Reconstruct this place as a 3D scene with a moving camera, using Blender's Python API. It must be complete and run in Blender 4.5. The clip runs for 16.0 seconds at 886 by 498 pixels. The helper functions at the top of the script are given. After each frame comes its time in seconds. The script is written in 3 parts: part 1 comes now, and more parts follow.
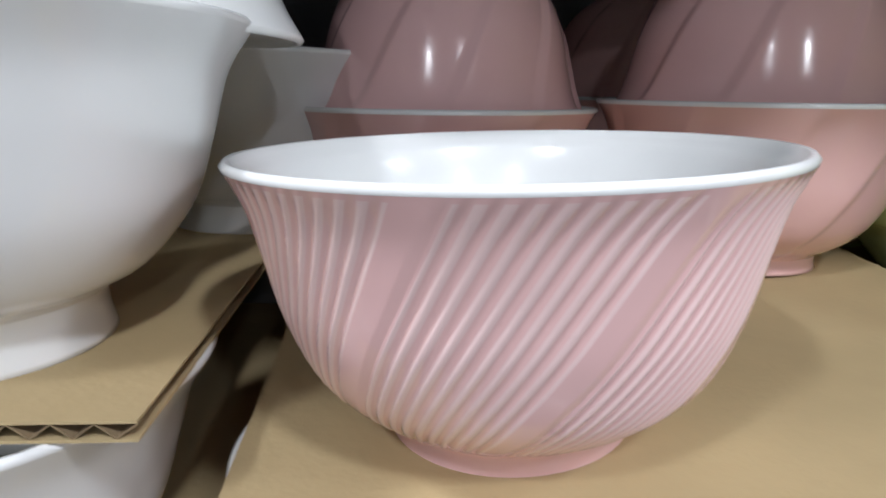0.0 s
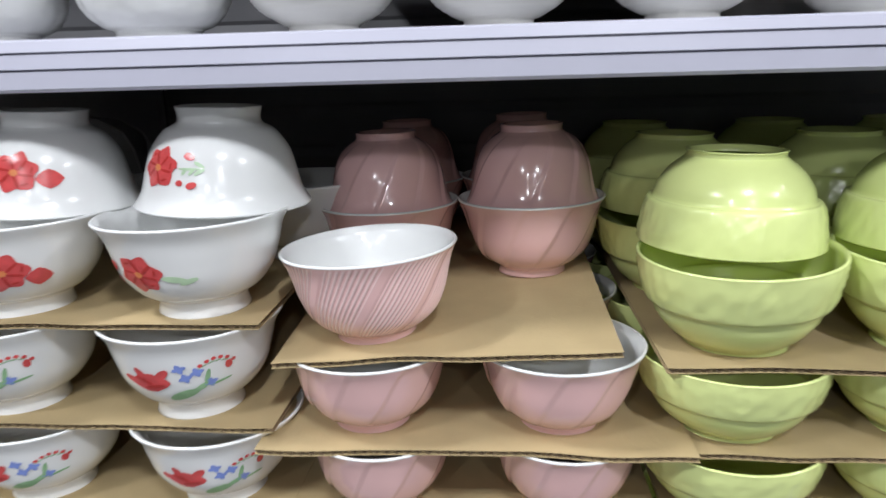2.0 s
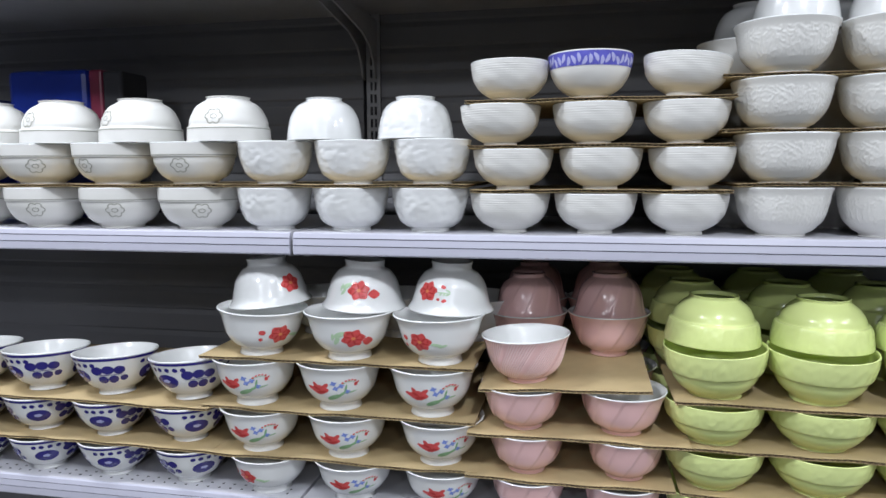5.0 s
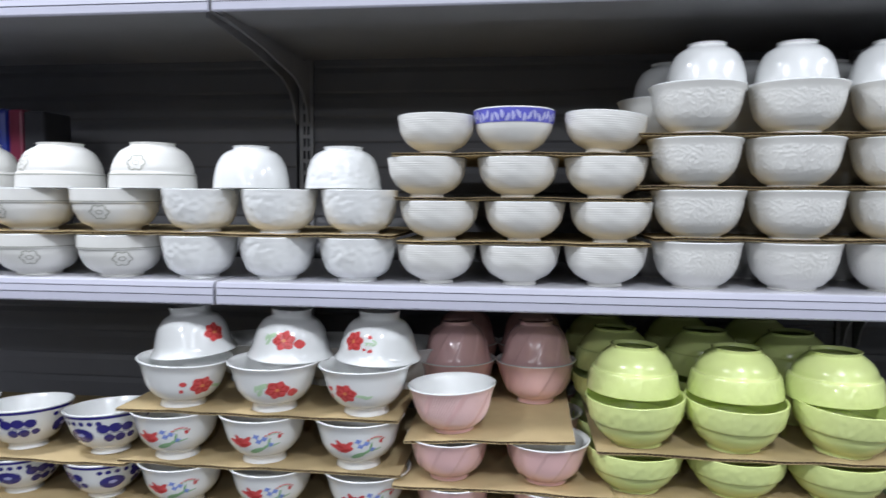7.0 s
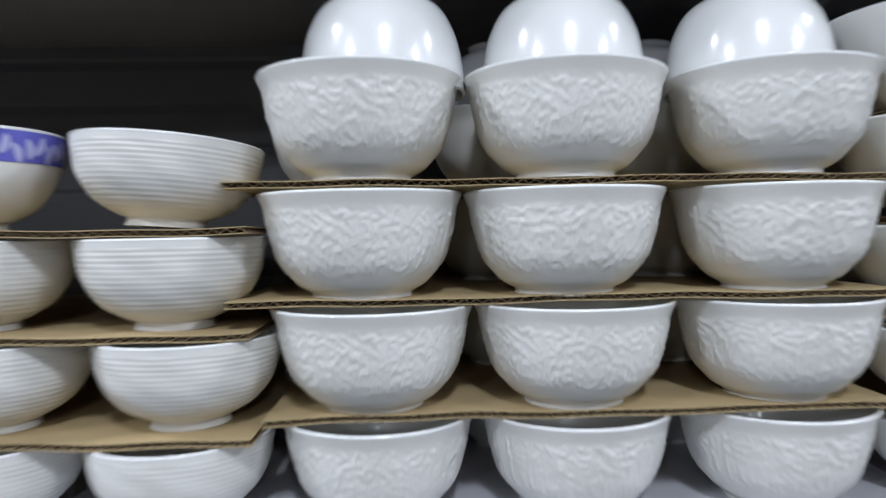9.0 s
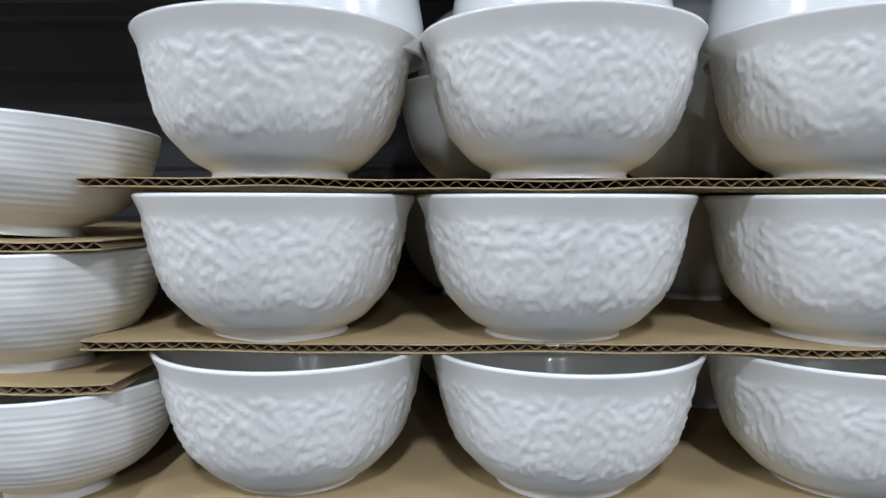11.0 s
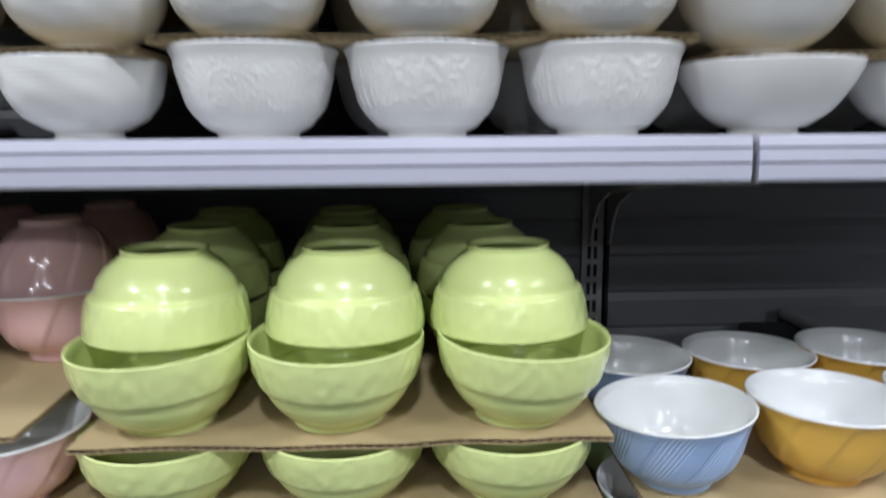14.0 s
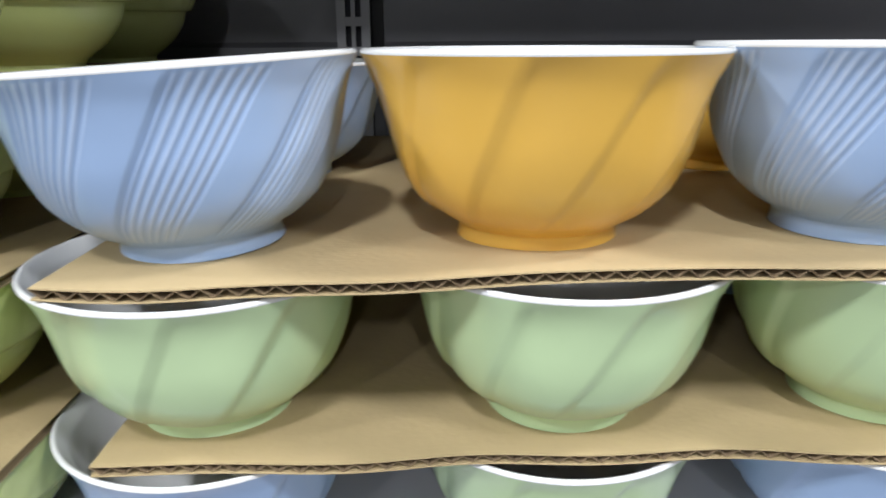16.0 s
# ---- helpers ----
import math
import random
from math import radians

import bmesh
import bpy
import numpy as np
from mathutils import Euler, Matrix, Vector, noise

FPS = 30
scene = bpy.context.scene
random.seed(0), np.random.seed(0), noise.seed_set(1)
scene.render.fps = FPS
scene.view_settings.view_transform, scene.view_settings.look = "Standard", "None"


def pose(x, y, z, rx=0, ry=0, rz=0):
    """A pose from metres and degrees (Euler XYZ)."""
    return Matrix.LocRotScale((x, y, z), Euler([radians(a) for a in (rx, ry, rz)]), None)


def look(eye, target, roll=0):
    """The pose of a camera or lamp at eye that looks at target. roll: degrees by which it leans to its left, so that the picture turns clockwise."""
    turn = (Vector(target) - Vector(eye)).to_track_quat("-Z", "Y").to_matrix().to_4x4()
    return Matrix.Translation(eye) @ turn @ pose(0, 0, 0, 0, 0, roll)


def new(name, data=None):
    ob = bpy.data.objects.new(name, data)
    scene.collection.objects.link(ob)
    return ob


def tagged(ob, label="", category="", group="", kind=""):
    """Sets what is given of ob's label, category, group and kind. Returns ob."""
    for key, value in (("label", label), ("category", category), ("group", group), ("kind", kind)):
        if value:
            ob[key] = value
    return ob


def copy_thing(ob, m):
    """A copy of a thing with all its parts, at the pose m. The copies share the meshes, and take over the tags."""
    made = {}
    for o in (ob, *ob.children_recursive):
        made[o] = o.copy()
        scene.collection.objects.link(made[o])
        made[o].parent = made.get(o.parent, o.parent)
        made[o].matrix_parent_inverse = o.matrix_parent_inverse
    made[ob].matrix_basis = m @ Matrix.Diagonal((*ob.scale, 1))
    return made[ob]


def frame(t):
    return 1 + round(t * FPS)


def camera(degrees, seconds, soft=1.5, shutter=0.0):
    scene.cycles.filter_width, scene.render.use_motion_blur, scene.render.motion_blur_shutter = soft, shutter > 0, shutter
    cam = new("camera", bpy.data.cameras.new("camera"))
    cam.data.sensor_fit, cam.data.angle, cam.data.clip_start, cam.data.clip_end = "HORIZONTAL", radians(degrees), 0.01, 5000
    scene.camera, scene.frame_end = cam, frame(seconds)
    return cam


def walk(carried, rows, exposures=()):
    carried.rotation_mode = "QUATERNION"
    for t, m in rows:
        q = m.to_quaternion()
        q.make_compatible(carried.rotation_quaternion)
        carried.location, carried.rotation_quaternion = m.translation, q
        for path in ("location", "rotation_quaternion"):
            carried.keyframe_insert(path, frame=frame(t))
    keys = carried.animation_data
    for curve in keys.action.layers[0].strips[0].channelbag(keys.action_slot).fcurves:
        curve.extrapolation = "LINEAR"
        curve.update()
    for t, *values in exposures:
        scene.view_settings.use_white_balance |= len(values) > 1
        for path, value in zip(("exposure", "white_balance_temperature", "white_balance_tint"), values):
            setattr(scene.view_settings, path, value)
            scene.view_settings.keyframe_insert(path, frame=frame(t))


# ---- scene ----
cam = camera(65.3, 16.0, 1.5, 0.4)
PATH = [
    (0, (-0.01162, 0.004261, 1.199), (0.1288, 1.948, 0.7517), 1.61),
    (0.5, (0.00739, -0.01797, 1.212), (0.1431, 1.904, 0.6767), 2.60),
    (1, (0.03362, -0.1244, 1.264), (0.0892, 1.812, 0.7677), 1.54),
    (1.5, (0.06966, -0.2418, 1.297), (0.09055, 1.703, 0.8322), -0.23),
    (2, (0.126, -0.3588, 1.32), (-0.03965, 1.571, 0.8209), -1.62),
    (2.5, (0.1759, -0.5007, 1.36), (-0.06143, 1.426, 0.8773), -1.77),
    (3, (0.1734, -0.7048, 1.405), (-0.09171, 1.227, 0.9624), -0.99),
    (3.5, (0.1686, -0.8512, 1.427), (-0.1113, 1.092, 1.047), -1.65),
    (4, (0.1294, -0.9089, 1.431), (-0.1904, 1.047, 1.163), -0.88),
    (4.2, (0.1174, -0.9202, 1.438), (-0.2519, 1.028, 1.179), -0.90),
    (6.3, (0.09718, -0.9408, 1.482), (-0.269, 1.017, 1.303), 0.81),
    (6.5, (0.1078, -0.9388, 1.495), (-0.2324, 1.024, 1.311), 1.04),
    (7, (0.136, -0.9326, 1.486), (-0.1017, 1.048, 1.344), 0.39),
    (7.5, (0.2152, -0.8604, 1.521), (0.1791, 1.135, 1.383), -0.38),
    (8, (0.3159, -0.6955, 1.525), (0.4651, 1.298, 1.455), -0.50),
    (8.5, (0.4046, -0.5199, 1.567), (0.4824, 1.476, 1.469), -0.52),
    (9, (0.4358, -0.3056, 1.555), (0.511, 1.692, 1.501), -1.10),
    (9.2, (0.4479, -0.2254, 1.564), (0.5551, 1.771, 1.499), -0.46),
    (11.3, (0.5159, -0.1733, 1.579), (0.3783, 1.817, 1.439), 0.50),
    (11.5, (0.5304, -0.2016, 1.558), (0.3171, 1.785, 1.467), 0.47),
    (12, (0.5136, -0.3099, 1.516), (0.4217, 1.686, 1.429), 0.74),
    (12.5, (0.4928, -0.4486, 1.487), (0.477, 1.548, 1.368), 0.02),
    (13, (0.4922, -0.5079, 1.481), (0.4898, 1.489, 1.367), 0.37),
    (13.5, (0.5053, -0.5163, 1.456), (0.4831, 1.478, 1.304), 0.39),
    (13.8, (0.5378, -0.4581, 1.418), (0.5216, 1.515, 1.093), 0.95),
    (14, (0.5392, -0.4112, 1.356), (0.6184, 1.558, 1.016), -0.44),
    (14.5, (0.6395, -0.28, 1.249), (0.6434, 1.679, 0.8471), 0.93),
    (15, (0.7419, -0.1415, 1.174), (0.729, 1.78, 0.618), 0.51),
    (15.5, (0.8115, -0.1004, 1.117), (0.8717, 1.81, 0.5286), 0.77),
    (16, (0.8729, -0.1038, 1.116), (0.9144, 1.809, 0.5329), -0.30),
]
EXPOSURES = [(0, -0.14, 6400, 10), (1.0, -0.18, 6600, 10), (2.0, -0.22, 6600, 10), (3.0, -0.42, 6450, 10), (4.0, -0.38, 6400, 10), (6.5, -0.34, 6400, 10), (7.5, -0.36, 6350, 10), (9.0, -0.47, 6200, 10), (12.5, -0.46, 6200, 10), (14.0, -0.38, 6350, 10), (14.5, -0.12, 6450, 10), (15.0, -0.06, 6400, 10), (15.5, 0.13, 6250, 10), (16, 0.2, 6600, 10)]
walk(cam, [(t, look(eye, target, roll)) for t, eye, target, roll in PATH], EXPOSURES)
# ==== body: world and lamps ====
world = bpy.data.worlds.new("shop_air")
world.use_nodes = True
world.node_tree.nodes["Background"].inputs[0].default_value = (0.9, 0.95, 1.0, 1)
world.node_tree.nodes["Background"].inputs[1].default_value = 0.02
scene.world = world


FLOOR, CEIL = 0.0, 2.95
LAMPS = [(-1.15, -0.22), (2.35, -0.22), (-1.15, -1.4), (0.6, -1.4), (2.35, -1.4), (-0.9, -3.6), (1.2, -3.6), (-0.3, -5.4), (1.0, -5.4)]
LAMP_POWER = 41.0


# ---- helpers for materials and meshes ----
def material(name, colour, rough=0.4, spread=0.06, grain=60.0, bump=0.0, bump_scale=200.0, metal=0.0, coat=0.0, stain=4.0):
    m = bpy.data.materials.new(name)
    m.use_nodes = True
    nt = m.node_tree
    b = nt.nodes["Principled BSDF"]
    b.inputs["Roughness"].default_value = rough
    b.inputs["Metallic"].default_value = metal
    b.inputs["Coat Weight"].default_value = coat
    b.inputs["Coat Roughness"].default_value = 0.08
    tc = nt.nodes.new("ShaderNodeTexCoord")
    n1 = nt.nodes.new("ShaderNodeTexNoise")
    n1.inputs["Scale"].default_value = grain
    n1.inputs["Detail"].default_value = 4
    n2 = nt.nodes.new("ShaderNodeTexNoise")
    n2.inputs["Scale"].default_value = stain
    n2.inputs["Detail"].default_value = 3
    mix = nt.nodes.new("ShaderNodeMath")
    mix.operation = "ADD"
    nt.links.new(tc.outputs["Object"], n1.inputs["Vector"])
    nt.links.new(tc.outputs["Object"], n2.inputs["Vector"])
    nt.links.new(n1.outputs["Fac"], mix.inputs[0])
    nt.links.new(n2.outputs["Fac"], mix.inputs[1])
    ramp = nt.nodes.new("ShaderNodeValToRGB")
    ramp.color_ramp.elements[0].position = 0.3
    ramp.color_ramp.elements[1].position = 0.7
    lo = [c * (1 - spread) for c in colour]
    hi = [min(1, c * (1 + spread * 0.6)) for c in colour]
    ramp.color_ramp.elements[0].color = (*lo, 1)
    ramp.color_ramp.elements[1].color = (*hi, 1)
    half = nt.nodes.new("ShaderNodeMath")
    half.operation = "MULTIPLY"
    half.inputs[1].default_value = 0.5
    nt.links.new(mix.outputs[0], half.inputs[0])
    nt.links.new(half.outputs[0], ramp.inputs["Fac"])
    nt.links.new(ramp.outputs["Color"], b.inputs["Base Color"])
    if bump:
        n3 = nt.nodes.new("ShaderNodeTexNoise")
        n3.inputs["Scale"].default_value = bump_scale
        n3.inputs["Detail"].default_value = 3
        nt.links.new(tc.outputs["Object"], n3.inputs["Vector"])
        bp = nt.nodes.new("ShaderNodeBump")
        bp.inputs["Strength"].default_value = bump
        bp.inputs["Distance"].default_value = 0.002
        nt.links.new(n3.outputs["Fac"], bp.inputs["Height"])
        nt.links.new(bp.outputs["Normal"], b.inputs["Normal"])
    return m


def smooth_bm(bm):
    for f in bm.faces:
        f.smooth = True
    return bm


def part(name, bm, mat, parent, label=""):
    me = bpy.data.meshes.new(name)
    bm.to_mesh(me)
    bm.free()
    for m in mat if isinstance(mat, (list, tuple)) else [mat]:
        me.materials.append(m)
    ob = new(name, me)
    ob.parent = parent
    if label:
        ob["label"] = label
    return ob


def box(bm, x0, x1, y0, y1, z0, z1):
    v = [bm.verts.new((x, y, z)) for x in (x0, x1) for y in (y0, y1) for z in (z0, z1)]
    for f in ((0, 1, 3, 2), (4, 6, 7, 5), (0, 4, 5, 1), (2, 3, 7, 6), (0, 2, 6, 4), (1, 5, 7, 3)):
        bm.faces.new([v[i] for i in f])
    return bm


def boxed(x0, x1, y0, y1, z0, z1, bevel=0.0):
    bm = box(bmesh.new(), x0, x1, y0, y1, z0, z1)
    if bevel:
        bmesh.ops.bevel(bm, geom=bm.edges[:], offset=bevel, segments=2, affect="EDGES", profile=0.5)
    return bm


def extrude_x(points, x0, x1):
    """A solid with the outline points (y, z), drawn along x."""
    bm = bmesh.new()
    a = [bm.verts.new((x0, y, z)) for y, z in points]
    b = [bm.verts.new((x1, y, z)) for y, z in points]
    n = len(points)
    for i in range(n):
        bm.faces.new((a[i], a[(i + 1) % n], b[(i + 1) % n], b[i]))
    bm.faces.new(a[::-1])
    bm.faces.new(b)
    bmesh.ops.recalc_face_normals(bm, faces=bm.faces[:])
    return bm


def curve_through(points, n):
    """Catmull-Rom through (r, z) points; n pieces to a span."""
    p = [points[0]] + list(points) + [points[-1]]
    out = []
    for i in range(1, len(p) - 2):
        for k in range(n):
            t = k / n
            q = []
            for c in (0, 1):
                a, b, d, e = p[i - 1][c], p[i][c], p[i + 1][c], p[i + 2][c]
                q.append(0.5 * (2 * b + (d - a) * t + (2 * a - 5 * b + 4 * d - e) * t * t + (3 * b - a - 3 * d + e) * t ** 3))
            out.append(tuple(q))
    out.append(points[-1])
    return out


def lathe(profile, seg, relief=None, crest=None, shear=None):
    verts, faces = [], []
    for r, z in profile:
        for k in range(seg):
            a = 2 * math.pi * k / seg + (shear(z) if shear else 0)
            rr = r + (relief(a, r, z) if relief else 0)
            verts.append((rr * math.cos(a), rr * math.sin(a), z))
    for i in range(len(profile) - 1):
        for k in range(seg):
            k2 = (k + 1) % seg
            faces.append((i * seg + k, i * seg + k2, (i + 1) * seg + k2, (i + 1) * seg + k))
    me = bpy.data.meshes.new("tmp")
    me.from_pydata(verts, [], faces)
    bm = bmesh.new()
    bm.from_mesh(me)
    bpy.data.meshes.remove(me)
    if crest:
        for f in bm.faces:
            c = f.calc_center_median()
            f.material_index = int(crest(math.atan2(c.y, c.x), c.z))
    return smooth_bm(bm)


def radius_at(profile, z):
    for (r0, z0), (r1, z1) in zip(profile, profile[1:]):
        if z0 <= z <= z1 and z1 > z0:
            return r0 + (r1 - r0) * (z - z0) / (z1 - z0)
    return profile[-1][0]


def decal(profile, shapes, angle, height, lift=0.0009, scale=1.0):
    """Painted shapes on a bowl's wall. shapes: outlines [(u, v), ...] in metres about the middle (angle, height)."""
    bm = bmesh.new()
    r0 = radius_at(profile, height)
    for shape in shapes:
        shape = [(u * scale, v * scale) for u, v in shape]
        cu = sum(p[0] for p in shape) / len(shape)
        cv = sum(p[1] for p in shape) / len(shape)
        rings = []
        for k in (0.0, 0.34, 0.67, 1.0):
            ring = []
            for u, v in shape if k else [(cu, cv)]:
                uu, vv = cu + (u - cu) * k, cv + (v - cv) * k
                z = height + vv * 0.85
                r = radius_at(profile, z) + lift
                a = math.radians(angle) + uu / r0
                ring.append(bm.verts.new((r * math.cos(a), r * math.sin(a), z)))
            rings.append(ring)
        n = len(shape)
        for i in range(n):
            j = (i + 1) % n
            bm.faces.new((rings[0][0], rings[1][i], rings[1][j]))
            for q in (1, 2):
                bm.faces.new((rings[q][i], rings[q + 1][i], rings[q + 1][j], rings[q][j]))
    bmesh.ops.recalc_face_normals(bm, faces=bm.faces[:])
    return smooth_bm(bm)


def ellipse(u, v, a, b, turn=0.0, n=12, ripple=0.0, waves=5):
    t = math.radians(turn)
    out = []
    for k in range(n):
        q = 2 * math.pi * k / n
        s = 1 + ripple * math.cos(waves * q)
        x, y = a * s * math.cos(q), b * s * math.sin(q)
        out.append((u + x * math.cos(t) - y * math.sin(t), v + x * math.sin(t) + y * math.cos(t)))
    return out


# ---- materials ----
M_white = material("white_glaze", (0.80, 0.81, 0.80), 0.22, 0.03, 40, 0.05, 90, coat=0.4)
M_cream = material("cream_glaze", (0.76, 0.755, 0.72), 0.35, 0.03, 40, 0.08, 120)
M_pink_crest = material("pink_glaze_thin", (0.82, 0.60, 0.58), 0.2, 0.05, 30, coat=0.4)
M_blue_crest = material("pale_blue_glaze_thin", (0.45, 0.57, 0.77), 0.28, 0.05, 30, coat=0.3)
M_pink = material("pink_glaze", (0.79, 0.50, 0.485), 0.16, 0.05, 30, 0.04, 120, coat=0.7)
M_lime = material("lime_glaze", (0.70, 0.79, 0.32), 0.25, 0.05, 30, 0.06, 90, coat=0.3)
M_blue = material("pale_blue_glaze", (0.35, 0.49, 0.73), 0.28, 0.05, 30, 0.05, 90, coat=0.3)
M_yellow = material("yellow_glaze", (0.78, 0.46, 0.08), 0.28, 0.06, 30, 0.05, 90, coat=0.3)
M_green = material("pale_green_glaze", (0.56, 0.73, 0.42), 0.28, 0.05, 30, 0.05, 90, coat=0.3)
M_cobalt = material("cobalt_paint", (0.02, 0.015, 0.20), 0.2, 0.25, 90, coat=0.4)
M_violet = material("violet_band_paint", (0.13, 0.13, 0.55), 0.25, 0.3, 60)
M_pale_violet = material("pale_violet_paint", (0.45, 0.46, 0.75), 0.25, 0.2, 60)
M_red = material("red_flower_paint", (0.67, 0.085, 0.085), 0.25, 0.3, 120)
M_dark_red = material("dark_red_paint", (0.50, 0.04, 0.035), 0.25, 0.3, 120)
M_orange = material("orange_paint", (0.74, 0.24, 0.09), 0.25, 0.3, 120)
M_leaf = material("green_leaf_paint", (0.28, 0.48, 0.26), 0.25, 0.3, 120)
M_pale_leaf = material("pale_green_paint", (0.50, 0.68, 0.45), 0.25, 0.2, 120)
M_sky_paint = material("blue_flower_paint", (0.22, 0.30, 0.68), 0.25, 0.3, 120)
M_grey_line = material("grey_line_paint", (0.36, 0.36, 0.31), 0.4, 0.2, 120)
M_card = material("kraft_card", (0.46, 0.35, 0.185), 0.85, 0.12, 25, 0.12, 300, stain=6)
# kraft darkened below the liners' brown to paint the shade inside the flutes
M_flute_shaded = material("kraft_flute_shaded", (0.24, 0.17, 0.095), 0.95, 0.25, 60, 0.15, 300)
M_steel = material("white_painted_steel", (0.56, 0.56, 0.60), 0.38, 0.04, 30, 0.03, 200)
# darker than the deck steel: shade under the shelf put into the colour
M_under = material("shaded_underside_grey", (0.32, 0.32, 0.33), 0.5, 0.08, 20)
M_rail = material("price_rail_plastic", (0.50, 0.50, 0.585), 0.3, 0.04, 30)
M_groove = material("rail_groove", (0.16, 0.16, 0.2), 0.6, 0.2, 30)
M_panel = material("grey_back_panel_paint", (0.16, 0.16, 0.17), 0.5, 0.08, 12, 0.04, 150)
M_upright = material("grey_upright_paint", (0.30, 0.30, 0.31), 0.45, 0.08, 30)
# near-black: painted shade in slots and holes, also plain dark grey goods
M_dark = material("hollow_shade_and_dark_grey", (0.03, 0.03, 0.035), 0.8, 0.2, 30)
M_plaster = material("pale_plaster", (0.13, 0.13, 0.13), 0.9, 0.06, 6, 0.1, 80)
M_floor = material("grey_floor_tile", (0.12, 0.12, 0.12), 0.4, 0.08, 5)
M_blue_film = material("blue_film", (0.01, 0.03, 0.26), 0.3, 0.3, 20)
M_red_film = material("red_film", (0.20, 0.03, 0.06), 0.35, 0.3, 20)
M_housing = material("lamp_housing", (0.8, 0.8, 0.8), 0.5)

# ---- room shell ----
X0, X1, Y0, Y1 = -3.6, 4.2, -6.4, 0.66


def structure(name, bm, mat, label):
    return tagged(part(name, bm, mat, None), label, "room", kind="structure")


structure("floor", boxed(X0, X1, Y0, Y1, -0.1, FLOOR), M_floor, "grey tiled shop floor under the shelving")
structure("ceiling", boxed(X0, X1, Y0, Y1, CEIL, CEIL + 0.1), M_plaster, "plain pale shop ceiling above the aisle")
structure("wall_north", boxed(X0, X1, Y1, Y1 + 0.12, -0.1, CEIL + 0.1), M_plaster, "plain pale wall behind the shelving")
structure("wall_south", boxed(X0, X1, Y0 - 0.12, Y0, -0.1, CEIL + 0.1), M_plaster, "plain pale wall across the aisle")
structure("wall_west", boxed(X0 - 0.12, X0, Y0 - 0.12, Y1 + 0.12, -0.1, CEIL + 0.1), M_plaster, "plain pale wall closing the aisle")
structure("wall_east", boxed(X1, X1 + 0.12, Y0 - 0.12, Y1 + 0.12, -0.1, CEIL + 0.1), M_plaster, "plain pale wall closing the aisle")

for lx, ly in LAMPS:
    light = bpy.data.lights.new("tube", "AREA")
    light.shape, light.size, light.size_y = "RECTANGLE", 0.12, 0.34
    light.energy, light.color = LAMP_POWER, (0.93, 0.97, 1.05)
    lamp = new("tube_light", light)
    lamp.matrix_world = pose(lx, ly, CEIL - 0.075)
    fixture = tagged(new("ceiling_light"), "short white ceiling lamp box above the aisle", "lamp", "ceiling lamps")
    fixture.location = (lx, ly, CEIL)
    part("housing", boxed(-0.08, 0.08, -0.2, 0.2, -0.06, 0.0, 0.008), M_housing, fixture)

# ---- shelving ----
LIP, BACK = 0.135, 0.60
BAYS = [(-1.55, -0.367), (-0.367, 0.812), (0.812, 1.99)]
DECKS = [0.40, 0.882, 1.350, 1.819]


def shelf(x0, x1, top):
    thing = tagged(new("shelf"), "white painted steel shop shelf with a grooved price rail", "shelf", "shop shelves")
    thing.location = (x0, LIP, top)
    w = x1 - x0
    a, b = 0.003, w - 0.003
    part("deck", extrude_x([(0.006, 0), (BACK - LIP, 0), (BACK - LIP, -0.014), (0.006, -0.014)], a, b), M_steel, thing)
    # underside below the deck, its shade painted as a darker grey
    part("underside", extrude_x([(0.008, -0.0145), (BACK - LIP, -0.0145), (BACK - LIP, -0.022), (0.13, -0.022), (0.125, -0.033), (0.012, -0.033)], a, b), M_under, thing, "stiffened underside with its shade put into the grey")
    # lip with two grooves along it
    part("price_rail", extrude_x([(0.006, 0.0), (0.002, -0.0015), (0.0, -0.009), (0.003, -0.0095), (0.003, -0.0105), (0.0, -0.011),
                                  (-0.0012, -0.021), (0.0025, -0.0215), (0.0025, -0.0225), (-0.001, -0.023), (-0.001, -0.035), (0.001, -0.0375), (0.0055, -0.0375)], a, b), M_rail, thing, "pale grooved price rail")
    for gz in (-0.010, -0.022):
        part("groove", boxed(a, b, 0.0015, 0.0032, gz - 0.0007, gz + 0.0007), M_groove, thing, "dark groove line")
    for side in (0.012, w - 0.016):
        pts = [(0.02, -0.034), (BACK - LIP, -0.034), (BACK - LIP, -0.165), (0.448, -0.16), (0.435, -0.125), (0.41, -0.098), (0.36, -0.078), (0.20, -0.056), (0.02, -0.042)]
        # brackets share the shade-darkened underside grey
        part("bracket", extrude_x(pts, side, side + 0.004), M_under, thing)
    return thing


for x0, x1 in BAYS:
    for top in DECKS:
        shelf(x0, x1, top)


def upright(x):
    thing = tagged(new("shelf_upright"), "grey slotted steel upright of the shelving", "shelf post", "shelf uprights")
    thing.location = (x, BACK, 0)
    bm = bmesh.new()
    cell, hole = 0.0275, 0.019
    n = int(2.2 / cell)
    for i in range(n):
        z = i * cell
        box(bm, -0.016, 0.016, -0.004, 0, z, z + cell - hole)
        for xa, xb in ((-0.016, -0.0075), (-0.002, 0.002), (0.0075, 0.016)):
            box(bm, xa, xb, -0.004, 0, z + cell - hole, z + cell)
    part("slotted_face", bm, M_upright, thing)
    # solid near-black block behind the slots, painted in place of their inner shade
    part("channel", boxed(-0.015, 0.015, 0.004, 0.03, 0, 2.2), M_dark, thing, "near-black backing that paints the shade inside the slots")
    return thing


for ux in (-1.545, -0.360, 0.803, 1.985):
    upright(ux)

